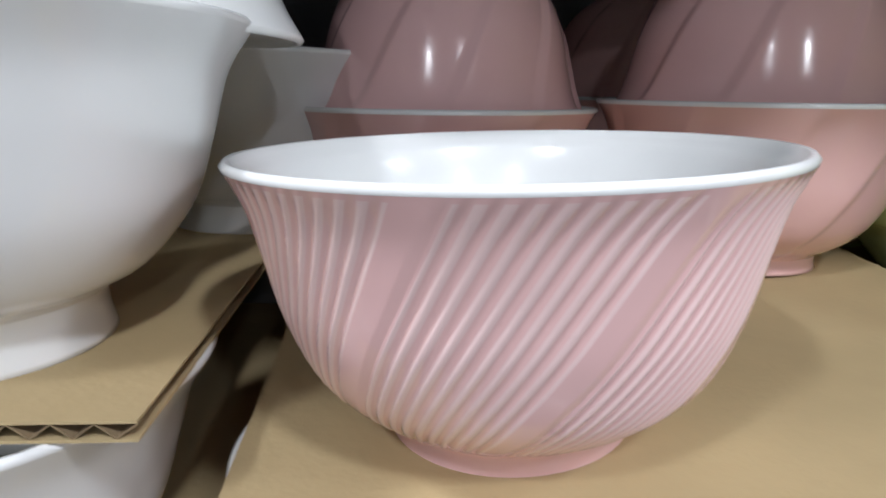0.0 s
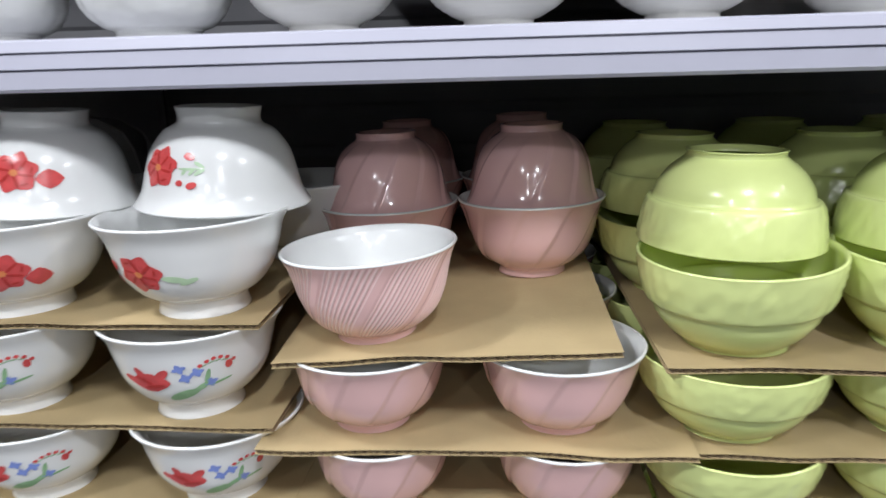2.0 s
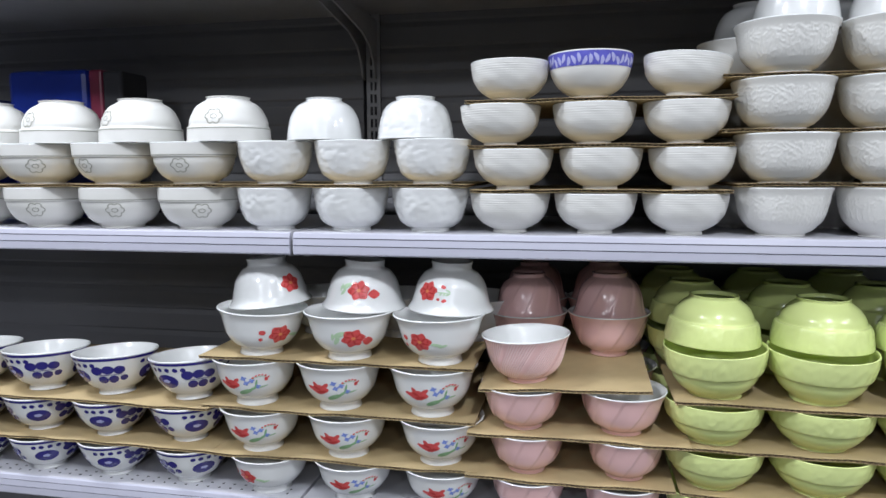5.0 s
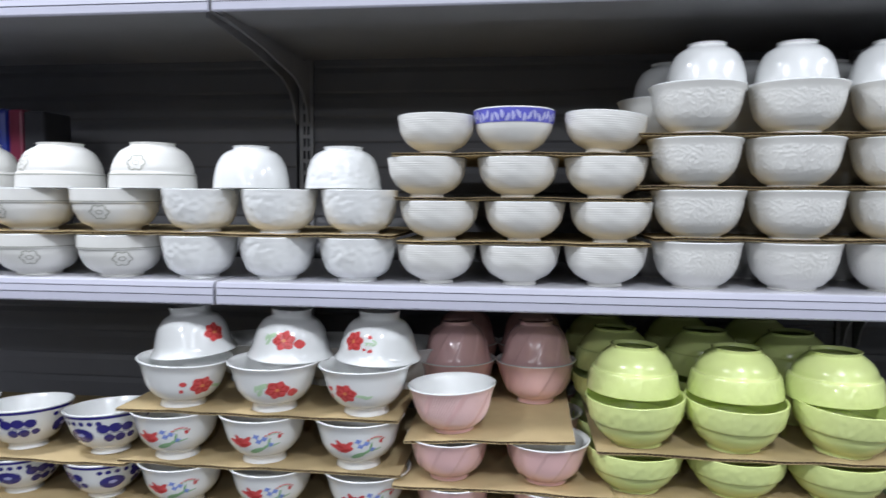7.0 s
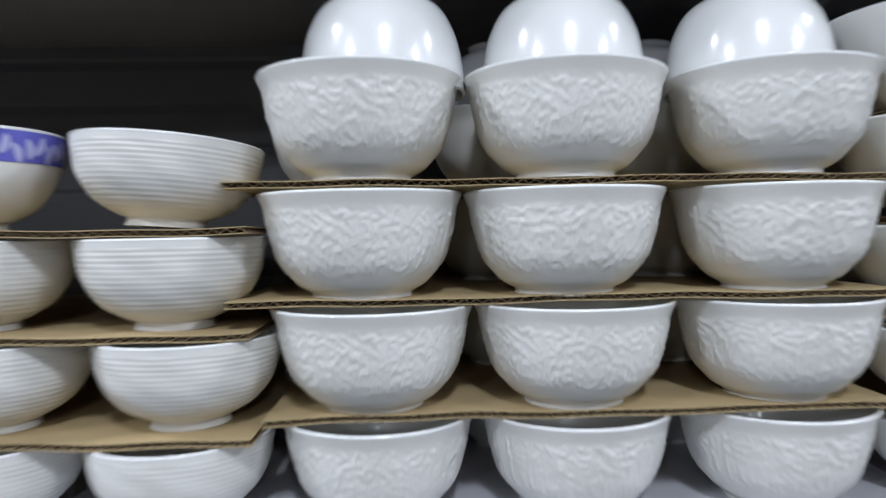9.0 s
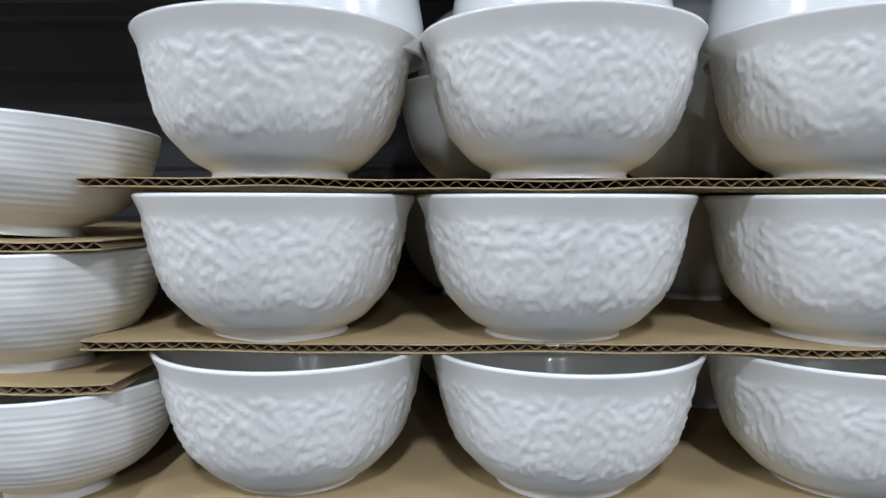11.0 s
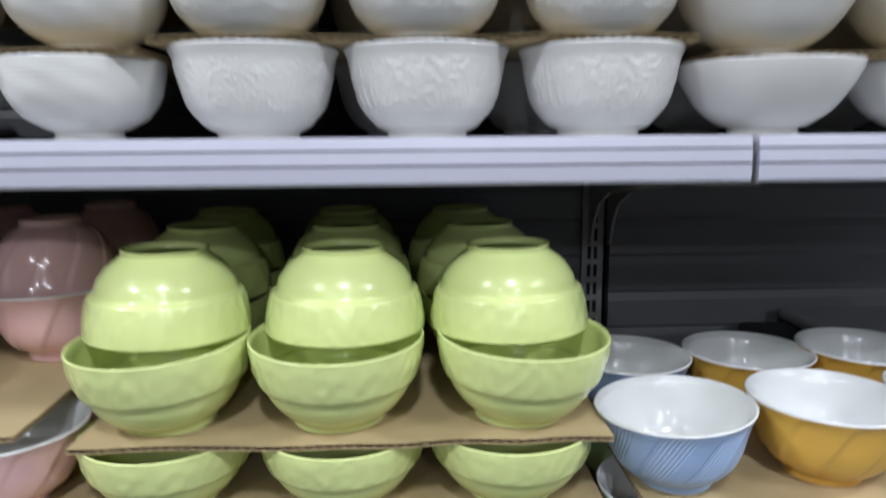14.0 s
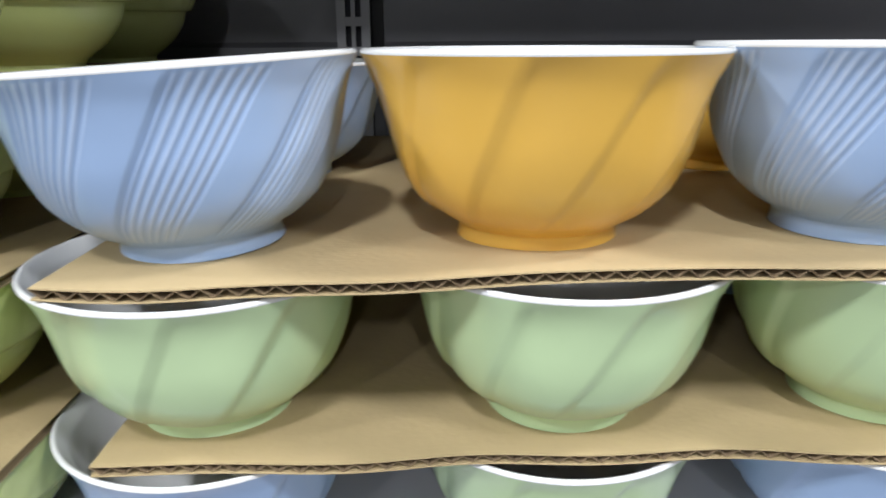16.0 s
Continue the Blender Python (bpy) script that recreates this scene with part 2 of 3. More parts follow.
PANEL = 0.056
for x0, x1 in BAYS:
    back = tagged(new("shelf_back_wall"), "grey ribbed steel back wall of the shelving", "shelving", "shelf backs")
    back.location = (x0, BACK + 0.006, 0)
    for i in range(38):
        z = 0.1 + i * PANEL
        pts = [(0.0035, z), (0.0005, z + 0.005), (0.0, z + PANEL - 0.012), (0.0035, z + PANEL), (0.02, z + PANEL), (0.02, z)]
        part("back_plank", extrude_x(pts, 0.02, x1 - x0 - 0.02), M_panel, back)

# ---- bowls ----
TEMPLATES = {}
WALL = 0.0028


def bowl_parts(thing, outline, outer_mat, inner_mat, foot_mat, seg=72, relief=None, fine=5, foot_z=None, wall=WALL, crest=None, shear=None):
    """Outer wall, foot ring and lining of a bowl whose outside runs through outline, from the foot's edge to the rim."""
    foot_z = foot_z if foot_z is not None else outline[1][1]
    prof = curve_through(outline, fine)
    top_r, top_z = prof[-1]
    low = [p for p in prof if p[1] <= foot_z + 1e-6]
    rest = [low[-1]] + [p for p in prof if p[1] > foot_z + 1e-6]
    ring = [(low[0][0] - 0.005, 0.006), (low[0][0] - 0.004, 0.0006), (low[0][0] - 0.002, 0.0)] + [(r, max(z, 0.0004)) for r, z in low]
    part("foot_ring", lathe(ring, seg), foot_mat, thing)
    part("outer_wall", lathe(rest, seg if relief is None else relief[1], relief[0] if relief else None, crest, shear), outer_mat, thing)
    lip = [(top_r, top_z), (top_r + 0.0004, top_z + 0.0009), (top_r - 0.0006, top_z + 0.0021), (top_r - 0.002, top_z + 0.0019), (top_r - wall, top_z)]
    inner = [(max(r - wall, 0.001), z + (wall if k else wall + 0.002)) for k, (r, z) in enumerate(rest[:-1]) if z + wall < top_z][::-1]
    part("lining", lathe(lip + inner + [(0.0005, inner[-1][1] - 0.001)], seg), inner_mat, thing, "white glazed inside and rim")
    return prof


def at(thing_key, maker, x, y, z, flip=None, turn=0.0, lean=(0, 0), size=(1, 1), label="", group=""):
    """Stand one bowl of a kind at a place; flip: its height, to stand it on its rim."""
    m = pose(x, y, z, lean[0], lean[1], 0) @ Matrix.Diagonal((size[0], size[0], size[1], 1))
    if flip:
        m = m @ pose(0, 0, flip, 180, 0, 180)
    m = m @ pose(0, 0, 0, 0, 0, turn)
    if thing_key not in TEMPLATES:
        TEMPLATES[thing_key] = maker()
        TEMPLATES[thing_key].matrix_basis = m
        ob = TEMPLATES[thing_key]
    else:
        src = TEMPLATES[thing_key]
        keep = src.matrix_basis.copy()
        src.matrix_basis = Matrix()
        ob = copy_thing(src, m)
        src.matrix_basis = keep
    if label:
        ob["label"] = label
    if group:
        ob["group"] = group
    return ob


def swirl_phase(a, z, panels, twist):
    return (a / (2 * math.pi) * panels - twist * (max(z, 0) / 0.075) ** 0.62 + 20) % 1.0


def swirl(panels, depth, twist, ribs=0, rib_depth=0.0, share=1.0):
    def off(a, r, z):
        if z < 0.007:
            return 0
        f = swirl_phase(a, z, panels, twist)
        fade = min(1, (z - 0.007) / 0.010) * min(1, max(0, (0.0745 - z) / 0.004))
        d = depth * (1.3 * f - 0.65 if f < 0.93 else 0.559 - (f - 0.93) * 17.27)
        if ribs and f < share:
            d = rib_depth * (math.cos(2 * math.pi * ribs * f / share) - 0.4)
        return d * fade
    return off


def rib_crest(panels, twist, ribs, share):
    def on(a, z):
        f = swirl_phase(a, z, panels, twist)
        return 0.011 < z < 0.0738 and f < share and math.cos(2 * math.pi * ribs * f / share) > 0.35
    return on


SWIRL = [(0.0335, 0), (0.0332, 0.0070), (0.0425, 0.0130), (0.0525, 0.0230), (0.0595, 0.0385), (0.0635, 0.0545), (0.0668, 0.0660), (0.0712, 0.0748)]


def swirl_bowl(mat, label, fine_ribs, crest_mat=None, ribs=9, share=0.80):
    def make():
        t = tagged(new("bowl"), label, "bowl")
        if fine_ribs:
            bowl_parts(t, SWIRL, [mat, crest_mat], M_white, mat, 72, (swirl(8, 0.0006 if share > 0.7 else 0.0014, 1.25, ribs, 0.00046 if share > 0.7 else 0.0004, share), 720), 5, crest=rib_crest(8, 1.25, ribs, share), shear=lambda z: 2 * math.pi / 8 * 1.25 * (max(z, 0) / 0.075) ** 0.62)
        else:
            bowl_parts(t, SWIRL, mat, M_white, mat, 72, (swirl(10, 0.0016, 1.25), 150), 3, shear=lambda z: 2 * math.pi / 10 * 1.25 * (max(z, 0) / 0.075) ** 0.62)
        return t
    return make


FLOWER = [(0.0380, 0), (0.0368, 0.0130), (0.0490, 0.0205), (0.0610, 0.036), (0.0670, 0.054), (0.0715, 0.070), (0.0785, 0.081)]


def poppy(prof, t, angle, h):
    part("flower", decal(prof, [ellipse(d * math.cos(k), 0.92 * d * math.sin(k), a, b, math.degrees(k), 16, 0.09, 4) for k, d, a, b in ((0.1, 0.0095, 0.0062, 0.0060), (1.2, 0.0088, 0.0066, 0.0058), (2.3, 0.0098, 0.0058, 0.0064), (3.4, 0.0090, 0.0066, 0.0060), (4.4, 0.0100, 0.0060, 0.0056), (5.4, 0.0086, 0.0064, 0.0062))] + [ellipse(0, 0, 0.0105, 0.0100)], angle, h, scale=1.28), M_red, t, "painted red flower")
    part("flower_heart", decal(prof, [ellipse(0, 0, 0.0028, 0.0025, 0, 14, 0.15, 7)], angle, h, 0.0015, scale=1.28), M_orange, t)
    part("petal_shade", decal(prof, [ellipse(0.0075 * math.cos(k), 0.0070 * math.sin(k), 0.0048, 0.0010, math.degrees(k) + 8, 10) for k in (0.65, 1.75, 2.85, 3.9, 4.9, 5.95)] + [ellipse(0.0112 * math.cos(k), 0.0104 * math.sin(k), 0.0026, 0.0008, math.degrees(k) + 70, 8) for k in (0.2, 2.2, 3.3, 5.3)], angle, h, 0.0015, scale=1.28), M_dark_red, t)


def poppy_bowl(style):
    def make():
        t = tagged(new("bowl"), "white glazed bowl painted with a red poppy", "bowl")
        prof = bowl_parts(t, FLOWER, M_white, M_white, M_white)
        poppy(prof, t, -90, 0.046)
        if style == 0:
            part("leaf", decal(prof, [ellipse(0.022, -0.004, 0.008, 0.0025, -10), ellipse(0.030, -0.006, 0.006, 0.002, 20)], -90, 0.046, scale=1.28), M_pale_leaf, t)
            part("bud", decal(prof, [ellipse(-0.024, 0.004, 0.0045, 0.004), ellipse(-0.026, -0.008, 0.003, 0.003)], -90, 0.046, scale=1.28), M_red, t)
        elif style == 3:
            part("leaf", decal(prof, [ellipse(0.018, -0.006, 0.008, 0.0034, 30), ellipse(0.022, 0.003, 0.006, 0.0024, 60), ellipse(0.026, -0.003, 0.006, 0.002, 80)], -90, 0.046, scale=1.28), M_pale_leaf, t)
            part("bud", decal(prof, [ellipse(-0.021, 0.005, 0.0078, 0.0066, 0, 12, 0.1, 4)], -90, 0.046, scale=1.28), M_red, t)
        elif style == 1:
            part("leaf", decal(prof, [ellipse(-0.018, 0.006, 0.009, 0.004, 30), ellipse(-0.022, -0.004, 0.007, 0.003, 60), ellipse(-0.027, 0.002, 0.006, 0.002, 80)], -90, 0.046, scale=1.28), M_pale_leaf, t)
            part("bud", decal(prof, [ellipse(0.020, -0.006, 0.0075, 0.0065, 0, 12, 0.1, 4)], -90, 0.046, scale=1.28), M_red, t)
        elif style == 2:
            part("leaf", decal(prof, [ellipse(-0.024, 0.000, 0.008, 0.0009, 0), ellipse(-0.021, 0.002, 0.003, 0.0011, 60), ellipse(-0.026, 0.002, 0.003, 0.0011, 50), ellipse(-0.031, 0.002, 0.004, 0.0014, 30), ellipse(-0.031, -0.003, 0.004, 0.0014, -30)], -90, 0.046, scale=1.28), M_pale_leaf, t)
            part("bud", decal(prof, [ellipse(-0.024, -0.0085, 0.0040, 0.0026, -15), ellipse(-0.018, 0.010, 0.0024, 0.0022), ellipse(-0.026, 0.0115, 0.0036, 0.0024, 20), ellipse(-0.0145, -0.001, 0.0012, 0.0012)], -90, 0.046, scale=1.28), M_red, t)
        return t
    return make


def tulip_bowl():
    t = tagged(new("bowl"), "white glazed bowl painted with a red tulip and blue sprigs", "bowl")
    prof = bowl_parts(t, FLOWER, M_white, M_white, M_white)
    h = 0.045
    part("flower", decal(prof, [ellipse(-0.014, 0, 0.013, 0.0075, 0, 14, 0.08, 4), ellipse(-0.005, 0.0065, 0.006, 0.003, 45), ellipse(-0.018, 0.006, 0.007, 0.003, 120), ellipse(-0.026, 0.001, 0.007, 0.003, -20)], -90, h, scale=1.28), M_red, t, "painted red tulip")
    part("petal_shade", decal(prof, [ellipse(-0.011, -0.003, 0.007, 0.0016, 10), ellipse(-0.017, 0.002, 0.006, 0.0014, -30)], -90, h, 0.0015, scale=1.28), M_dark_red, t)
    part("leaf", decal(prof, [ellipse(0.006, -0.012, 0.011, 0.004, 20), ellipse(0.018, -0.006, 0.009, 0.0022, 35), ellipse(0.022, 0.002, 0.007, 0.0015, 80), ellipse(0.030, -0.004, 0.008, 0.0010, 15)], -90, h, scale=1.28), M_leaf, t, "painted green leaf")
    for u, v in ((0.009, 0.003), (0.016, 0.007), (0.024, -0.003), (0.006, 0.011)):
        part("blue_sprig", decal(prof, [ellipse(u, v, 0.0036, 0.0033, 20, 16, 0.3, 4)], -90, h, scale=1.28), M_sky_paint, t, "painted blue sprig")
    for k in range(6):
        part("red_bud", decal(prof, [ellipse(0.018 + 0.004 * k, 0.012 + 0.0035 * k - 0.0007 * k * k, 0.0016, 0.0014, 30, 8)], -90, h, scale=1.28), M_red, t)
    part("red_bud", decal(prof, [ellipse(0.035, 0.009, 0.0024, 0.0034)], -90, h, scale=1.28), M_red, t)
    part("stem", decal(prof, [ellipse(0.016 + 0.0042 * k, 0.0085 + 0.0036 * k - 0.0006 * k * k, 0.0026, 0.0005, 38 - 9 * k, 6) for k in range(5)], -90, h, 0.0006, scale=1.28), M_leaf, t, "thin green stem")
    return t


LIME = [(0.0420, 0), (0.0410, 0.005), (0.0540, 0.0150), (0.0640, 0.0280), (0.0675, 0.0385), (0.0720, 0.0400), (0.0750, 0.0480), (0.0780, 0.0620), (0.0790, 0.0735)]


def lime_bowl():
    t = tagged(new("bowl"), "lime green glazed bowl with a raised band", "bowl")
    rel = (lambda a, r, z: 0.0016 * noise.noise((11 * math.cos(a), 11 * math.sin(a), z * 170)) if 0.042 < z < 0.071 else 0.0, 160)
    bowl_parts(t, LIME, M_lime, M_lime, M_lime, 72, rel, 3)
    t.children[-1]["label"] = "lime glazed inside and rim"
    return t


EMBOSS = [(0.0378, 0), (0.0373, 0.004), (0.0485, 0.0110), (0.0610, 0.0270), (0.0675, 0.0470), (0.0708, 0.0630), (0.0755, 0.0745)]


def emboss_relief(a, r, z):
    if not 0.017 < z < 0.066:
        return 0.0
    u, v = a * 0.068, z
    w = 0.004 * noise.noise((u * 60, v * 60, 9.0))
    n = noise.noise(((u + w) * 105, (v - w) * 165, 3.1))
    m = noise.noise(((u - w) * 260, (v + w) * 300, 7.7))
    edge = min(1, (z - 0.017) / 0.005, (0.066 - z) / 0.005)
    return (0.0009 * (1 - min(1, abs(n) * 5.0)) + 0.0006 * (1 - min(1, abs(m) * 4.5))) * edge


def emboss_bowl():
    t = tagged(new("bowl"), "matt cream bowl with embossed flower scrolls", "bowl")
    bowl_parts(t, EMBOSS, M_cream, M_white, M_cream, 72, (emboss_relief, 360), 10)
    return t


def emboss_bowl_behind():
    t = tagged(new("bowl"), "matt cream bowl with embossed flower scrolls", "bowl")
    bowl_parts(t, EMBOSS, M_cream, M_white, M_cream)
    return t


def smooth_bowl():
    t = tagged(new("bowl"), "glossy white bowl with a plain outside", "bowl")
    bowl_parts(t, [(0.031, 0), (0.030, 0.005), (0.046, 0.015), (0.056, 0.032), (0.0605, 0.05), (0.0625, 0.066), (0.063, 0.072)], M_white, M_white, M_white)
    return t


RIBBED = [(0.0280, 0), (0.0270, 0.006), (0.0330, 0.0085), (0.0480, 0.0180), (0.0590, 0.0330), (0.0635, 0.0500), (0.0650, 0.0625)]


def ribbed_bowl():
    t = tagged(new("bowl"), "matt cream bowl with fine horizontal ribs", "bowl")
    rel = (lambda a, r, z: (0.00028 * math.cos(2 * math.pi * z / 0.0036) + 0.0002 * math.sin(a * 9 + z * 300)) if 0.012 < z < 0.058 else 0.0, 96)
    bowl_parts(t, RIBBED, M_cream, M_white, M_cream, 72, rel, 14)
    return t


def banded_bowl():
    t = tagged(new("bowl"), "white bowl with a violet patterned band at the rim", "bowl")
    prof = bowl_parts(t, RIBBED, M_cream, M_white, M_cream)
    band = [(r + 0.0006, z) for r, z in prof if z > 0.040]
    part("band", lathe(band, 72), M_violet, t, "violet painted band")
    shapes = [ellipse(0.0085 * k, 0.003 * math.sin(k * 2.1), 0.0030, 0.0075, 25 * math.sin(k * 1.7), 10, 0.15, 3) for k in range(-24, 24)]
    part("band_pattern", decal(prof, shapes, -90, 0.0515, 0.0011), M_pale_violet, t, "pale flowers in the band")
    return t


def plain_bowl():
    t = tagged(new("bowl"), "matt cream cone-shaped bowl with a plain outside", "bowl")
    bowl_parts(t, [(0.0300, 0), (0.0290, 0.006), (0.0360, 0.009), (0.0530, 0.0230), (0.0660, 0.0430), (0.0735, 0.0600), (0.0765, 0.0700)], M_cream, M_white, M_cream)
    return t


WOVEN = [(0.0330, 0), (0.0320, 0.006), (0.0400, 0.0095), (0.0510, 0.0200), (0.0580, 0.0400), (0.0610, 0.0580), (0.0630, 0.0715)]


def woven_relief(a, r, z):
    if not 0.012 < z < 0.066:
        return 0.0
    return 0.0017 * noise.noise((a * 5 + z * 160, z * 330 - a * 2, 1.3))


def woven_bowl():
    t = tagged(new("bowl"), "white bowl with a rippled woven texture", "bowl")
    bowl_parts(t, WOVEN, M_white, M_white, M_white, 72, (woven_relief, 120), 5)
    return t


LINED = [(0.0380, 0), (0.0370, 0.005), (0.0540, 0.0160), (0.0650, 0.0360), (0.0670, 0.0480), (0.0695, 0.0500), (0.0705, 0.0620), (0.0710, 0.0720)]


def lined_bowl():
    t = tagged(new("bowl"), "cream bowl with a grey outlined flower", "bowl")
    prof = bowl_parts(t, LINED, M_cream, M_white, M_cream)
    part("rim_line", lathe([(r + 0.0005, z) for r, z in ((0.0697, 0.0515), (0.0699, 0.0530))], 72), M_grey_line, t)
    strokes = []
    for k in range(6):
        a = k * math.pi / 3
        for j in range(7):
            b = a + (j - 3) * 0.16
            rad = 0.0115 + 0.0035 * math.cos((j - 3) * 0.5)
            strokes.append(ellipse(rad * math.cos(b), rad * math.sin(b), 0.0019, 0.0010, math.degrees(b) + 90, 6))
    for j in range(10):
        strokes.append(ellipse(0.005 * math.cos(j * 0.628), 0.004 * math.sin(j * 0.628), 0.0019, 0.0009, math.degrees(j * 0.628) + 90, 6))
    part("outlined_flower", decal(prof, strokes, -80, 0.034), M_grey_line, t, "grey outlined flower")
    return t


COBALT = [(0.0310, 0), (0.0300, 0.008), (0.0430, 0.0170), (0.0570, 0.0350), (0.0650, 0.0550), (0.0715, 0.0730)]


def cobalt_bowl():
    t = tagged(new("bowl"), "white bowl painted with cobalt blue flowers", "bowl")
    prof = bowl_parts(t, COBALT, M_white, M_white, M_white)
    for k in range(3):
        ang = -62 + 120 * k
        part("flower", decal(prof, [ellipse(0, 0, 0.0205, 0.0150, 0, 20)], ang, 0.039), M_cobalt, t, "cobalt blue flower")
        part("flower_heart", decal(prof, [ellipse(0, 0, 0.0068, 0.0040, 0, 10, 0.12, 5)], ang, 0.040, 0.0015), M_pale_violet, t)
        petals = [(0.036, 0.012, 1.0), (0.053, 0.013, 1.0), (0.070, 0.012, 0.95), (0.044, -0.008, 0.92), (0.061, -0.008, 0.92), (0.078, -0.006, 0.7)]
        for u, v, s in petals:
            part("petal", decal(prof, [ellipse(u, v, 0.0088 * s, 0.0098 * s, 30 * math.sin(u * 700), 12, 0.06, 2)], ang, 0.040), M_cobalt, t)
        part("dots", decal(prof, [ellipse(u, 0.0235, 0.0042, 0.0046, 0, 10) for u in (-0.019, -0.007, 0.006, 0.019, 0.031)], ang, 0.040), M_cobalt, t)
        part("stem_line", decal(prof, [ellipse(0.054, 0.0022, 0.022, 0.0007)], ang, 0.040), M_cobalt, t)
    part("rim_line", lathe([(radius_at(prof, z) + 0.0006, z) for z in (0.0675, 0.0722)], 72), M_cobalt, t)
    return t


# ---- cardboard sheets ----
def sheet(x0, x1, y0, y1, z0, z1, seed, sag=0.0012, rise=0.0):
    """A corrugated card, its underside at z0 on one end and z1 on the other; front edge a little uneven."""
    t = tagged(new("cardboard_sheet"), "brown corrugated cardboard sheet between layers of bowls", "cardboard", "cardboard sheets")
    t.location = (x0, y0, z0)
    w, d = x1 - x0, y1 - y0
    rnd = random.Random(seed)
    ph = [rnd.uniform(0, 6.28) for _ in range(4)]

    def up(x, y):
        return (z1 - z0) * x / w + rise * y / d + 0.6 * sag * (1 + math.sin(x * 24 + ph[0])) * math.exp(-y * 9) + 0.0004 * (1 + math.sin(x * 70 + ph[1])) * math.exp(-y * 16)

    def front(x):
        return 0.0022 * math.sin(x * 19 + ph[2]) + 0.0012 * math.sin(x * 57 + ph[3])
    n = max(12, int(w / 0.008))
    ys = [0, 0.015, 0.05, 0.12, d]
    for name, h, mat in (("top_liner", 0.0041, M_card), ("bottom_liner", 0.0, M_card)):
        bm = bmesh.new()
        grid = [[[bm.verts.new((w * i / n, y + (front(w * i / n) if j == 0 else 0), up(w * i / n, y) + h + e)) for j, y in enumerate(ys)] for i in range(n + 1)] for e in (0, 0.0006)]
        for i in range(n):
            for j in range(len(ys) - 1):
                for e in (0, 1):
                    bm.faces.new((grid[e][i][j], grid[e][i + 1][j], grid[e][i + 1][j + 1], grid[e][i][j + 1]))
            bm.faces.new((grid[0][i][0], grid[0][i + 1][0], grid[1][i + 1][0], grid[1][i][0]))
        for i in (0, n):
            for j in range(len(ys) - 1):
                bm.faces.new((grid[0][i][j], grid[0][i][j + 1], grid[1][i][j + 1], grid[1][i][j]))
        bmesh.ops.recalc_face_normals(bm, faces=bm.faces[:])
        part(name, bm, mat, t)
    bm = bmesh.new()
    k = int(w / 0.0042)
    rows = []
    for i in range(k + 1):
        x = w * i / k
        h = 0.0008 if i % 2 else 0.0039
        rows.append([[bm.verts.new((x, y + (front(x) if y == 0 else 0) + 0.0003, up(x, y) + h + e)) for e in (-0.00018, 0.00018)] for y in (0, 0.05, d)])
    for i in range(k):
        for j in (0, 1):
            for e in (0, 1):
                bm.faces.new((rows[i][j][e], rows[i + 1][j][e], rows[i + 1][j + 1][e], rows[i][j + 1][e]))
        bm.faces.new((rows[i][0][0], rows[i + 1][0][0], rows[i + 1][0][1], rows[i][0][1]))
    bmesh.ops.recalc_face_normals(bm, faces=bm.faces[:])
    # flute layer carries the cavity shade in its darker brown
    part("flute", bm, M_flute_shaded, t, "fluted middle layer seen at the edge, darkened for the shade in its gaps")
    return t


CARD = 0.0042
rng = random.Random(5)

# upper shelf: cream bowls with outlined flowers
LOW, TOP = DECKS[1], DECKS[2]
for row, (z, s) in enumerate(((TOP, 1.0), (TOP + 0.078, 1.02))):
    for x in (-1.04, -0.885, -0.728, -0.570):
        at("lined", lined_bowl, x - (0.007 if row else 0), 0.205, z, turn=rng.uniform(-25, 25), size=(s * 1.02, 0.99), group="cream bowls with outlined flowers")
for x in (-1.006, -0.851, -0.687, -0.513):
    at("lined", lined_bowl, x, 0.215, TOP + 0.078 + 0.0735, 0.0741, rng.uniform(-20, 20), (0, 0), (1.02, 1.07), "cream bowl with a grey flower, upside down", "cream bowls with outlined flowers")
sheet(-1.10, -0.50, 0.145, 0.52, TOP + 0.0735, TOP + 0.0735, 1)

# upper shelf: white woven-textured bowls
for z in (TOP, TOP + 0.078):
    for x in (-0.423, -0.283, -0.144):
        at("woven", woven_bowl, x + (0.004 if z > TOP else 0), 0.2, z, turn=rng.uniform(0, 360), size=(1.03, 0.995), group="white woven-textured bowls")
sheet(-0.495, -0.075, 0.145, 0.52, TOP + 0.0735, TOP + 0.0735, 2)
at("smooth", smooth_bowl, -0.334, 0.215, TOP + 0.1525, 0.0741, 0, (0, 0), (1.02, 0.98), "glossy white bowl, upside down")
at("woven", woven_bowl, -0.172, 0.215, TOP + 0.1525, 0.0736, 40, (0, 0), (1.02, 0.96), "white textured bowl, upside down")

# upper shelf: ribbed cream bowls, four layers
for k in range(3):
    z = TOP + 0.0695 * k
    for x in ((-0.0105, 0.126, 0.263), (-0.006, 0.133, 0.270), (-0.027, 0.1214, 0.2603))[k]:
        at("ribbed", ribbed_bowl, x, 0.2, z, turn=rng.uniform(0, 360), size=(1.0, 1.0), group="ribbed cream bowls")
    sheet(-0.07 - 0.004 * k, 0.325, 0.150, 0.5, z + 0.0650, z + 0.0650, 10 + k)
zt = TOP + 0.0695 * 3
at("ribbed", ribbed_bowl, -0.012, 0.2, zt, turn=20, size=(0.97, 0.97), group="ribbed cream bowls")
at("banded", banded_bowl, 0.114, 0.2, zt, turn=0, size=(1.0, 1.1))
at("ribbed", ribbed_bowl, 0.256, 0.2, zt + 0.002, turn=70, lean=(-2, 4), size=(1.0, 0.93), group="ribbed cream bowls")

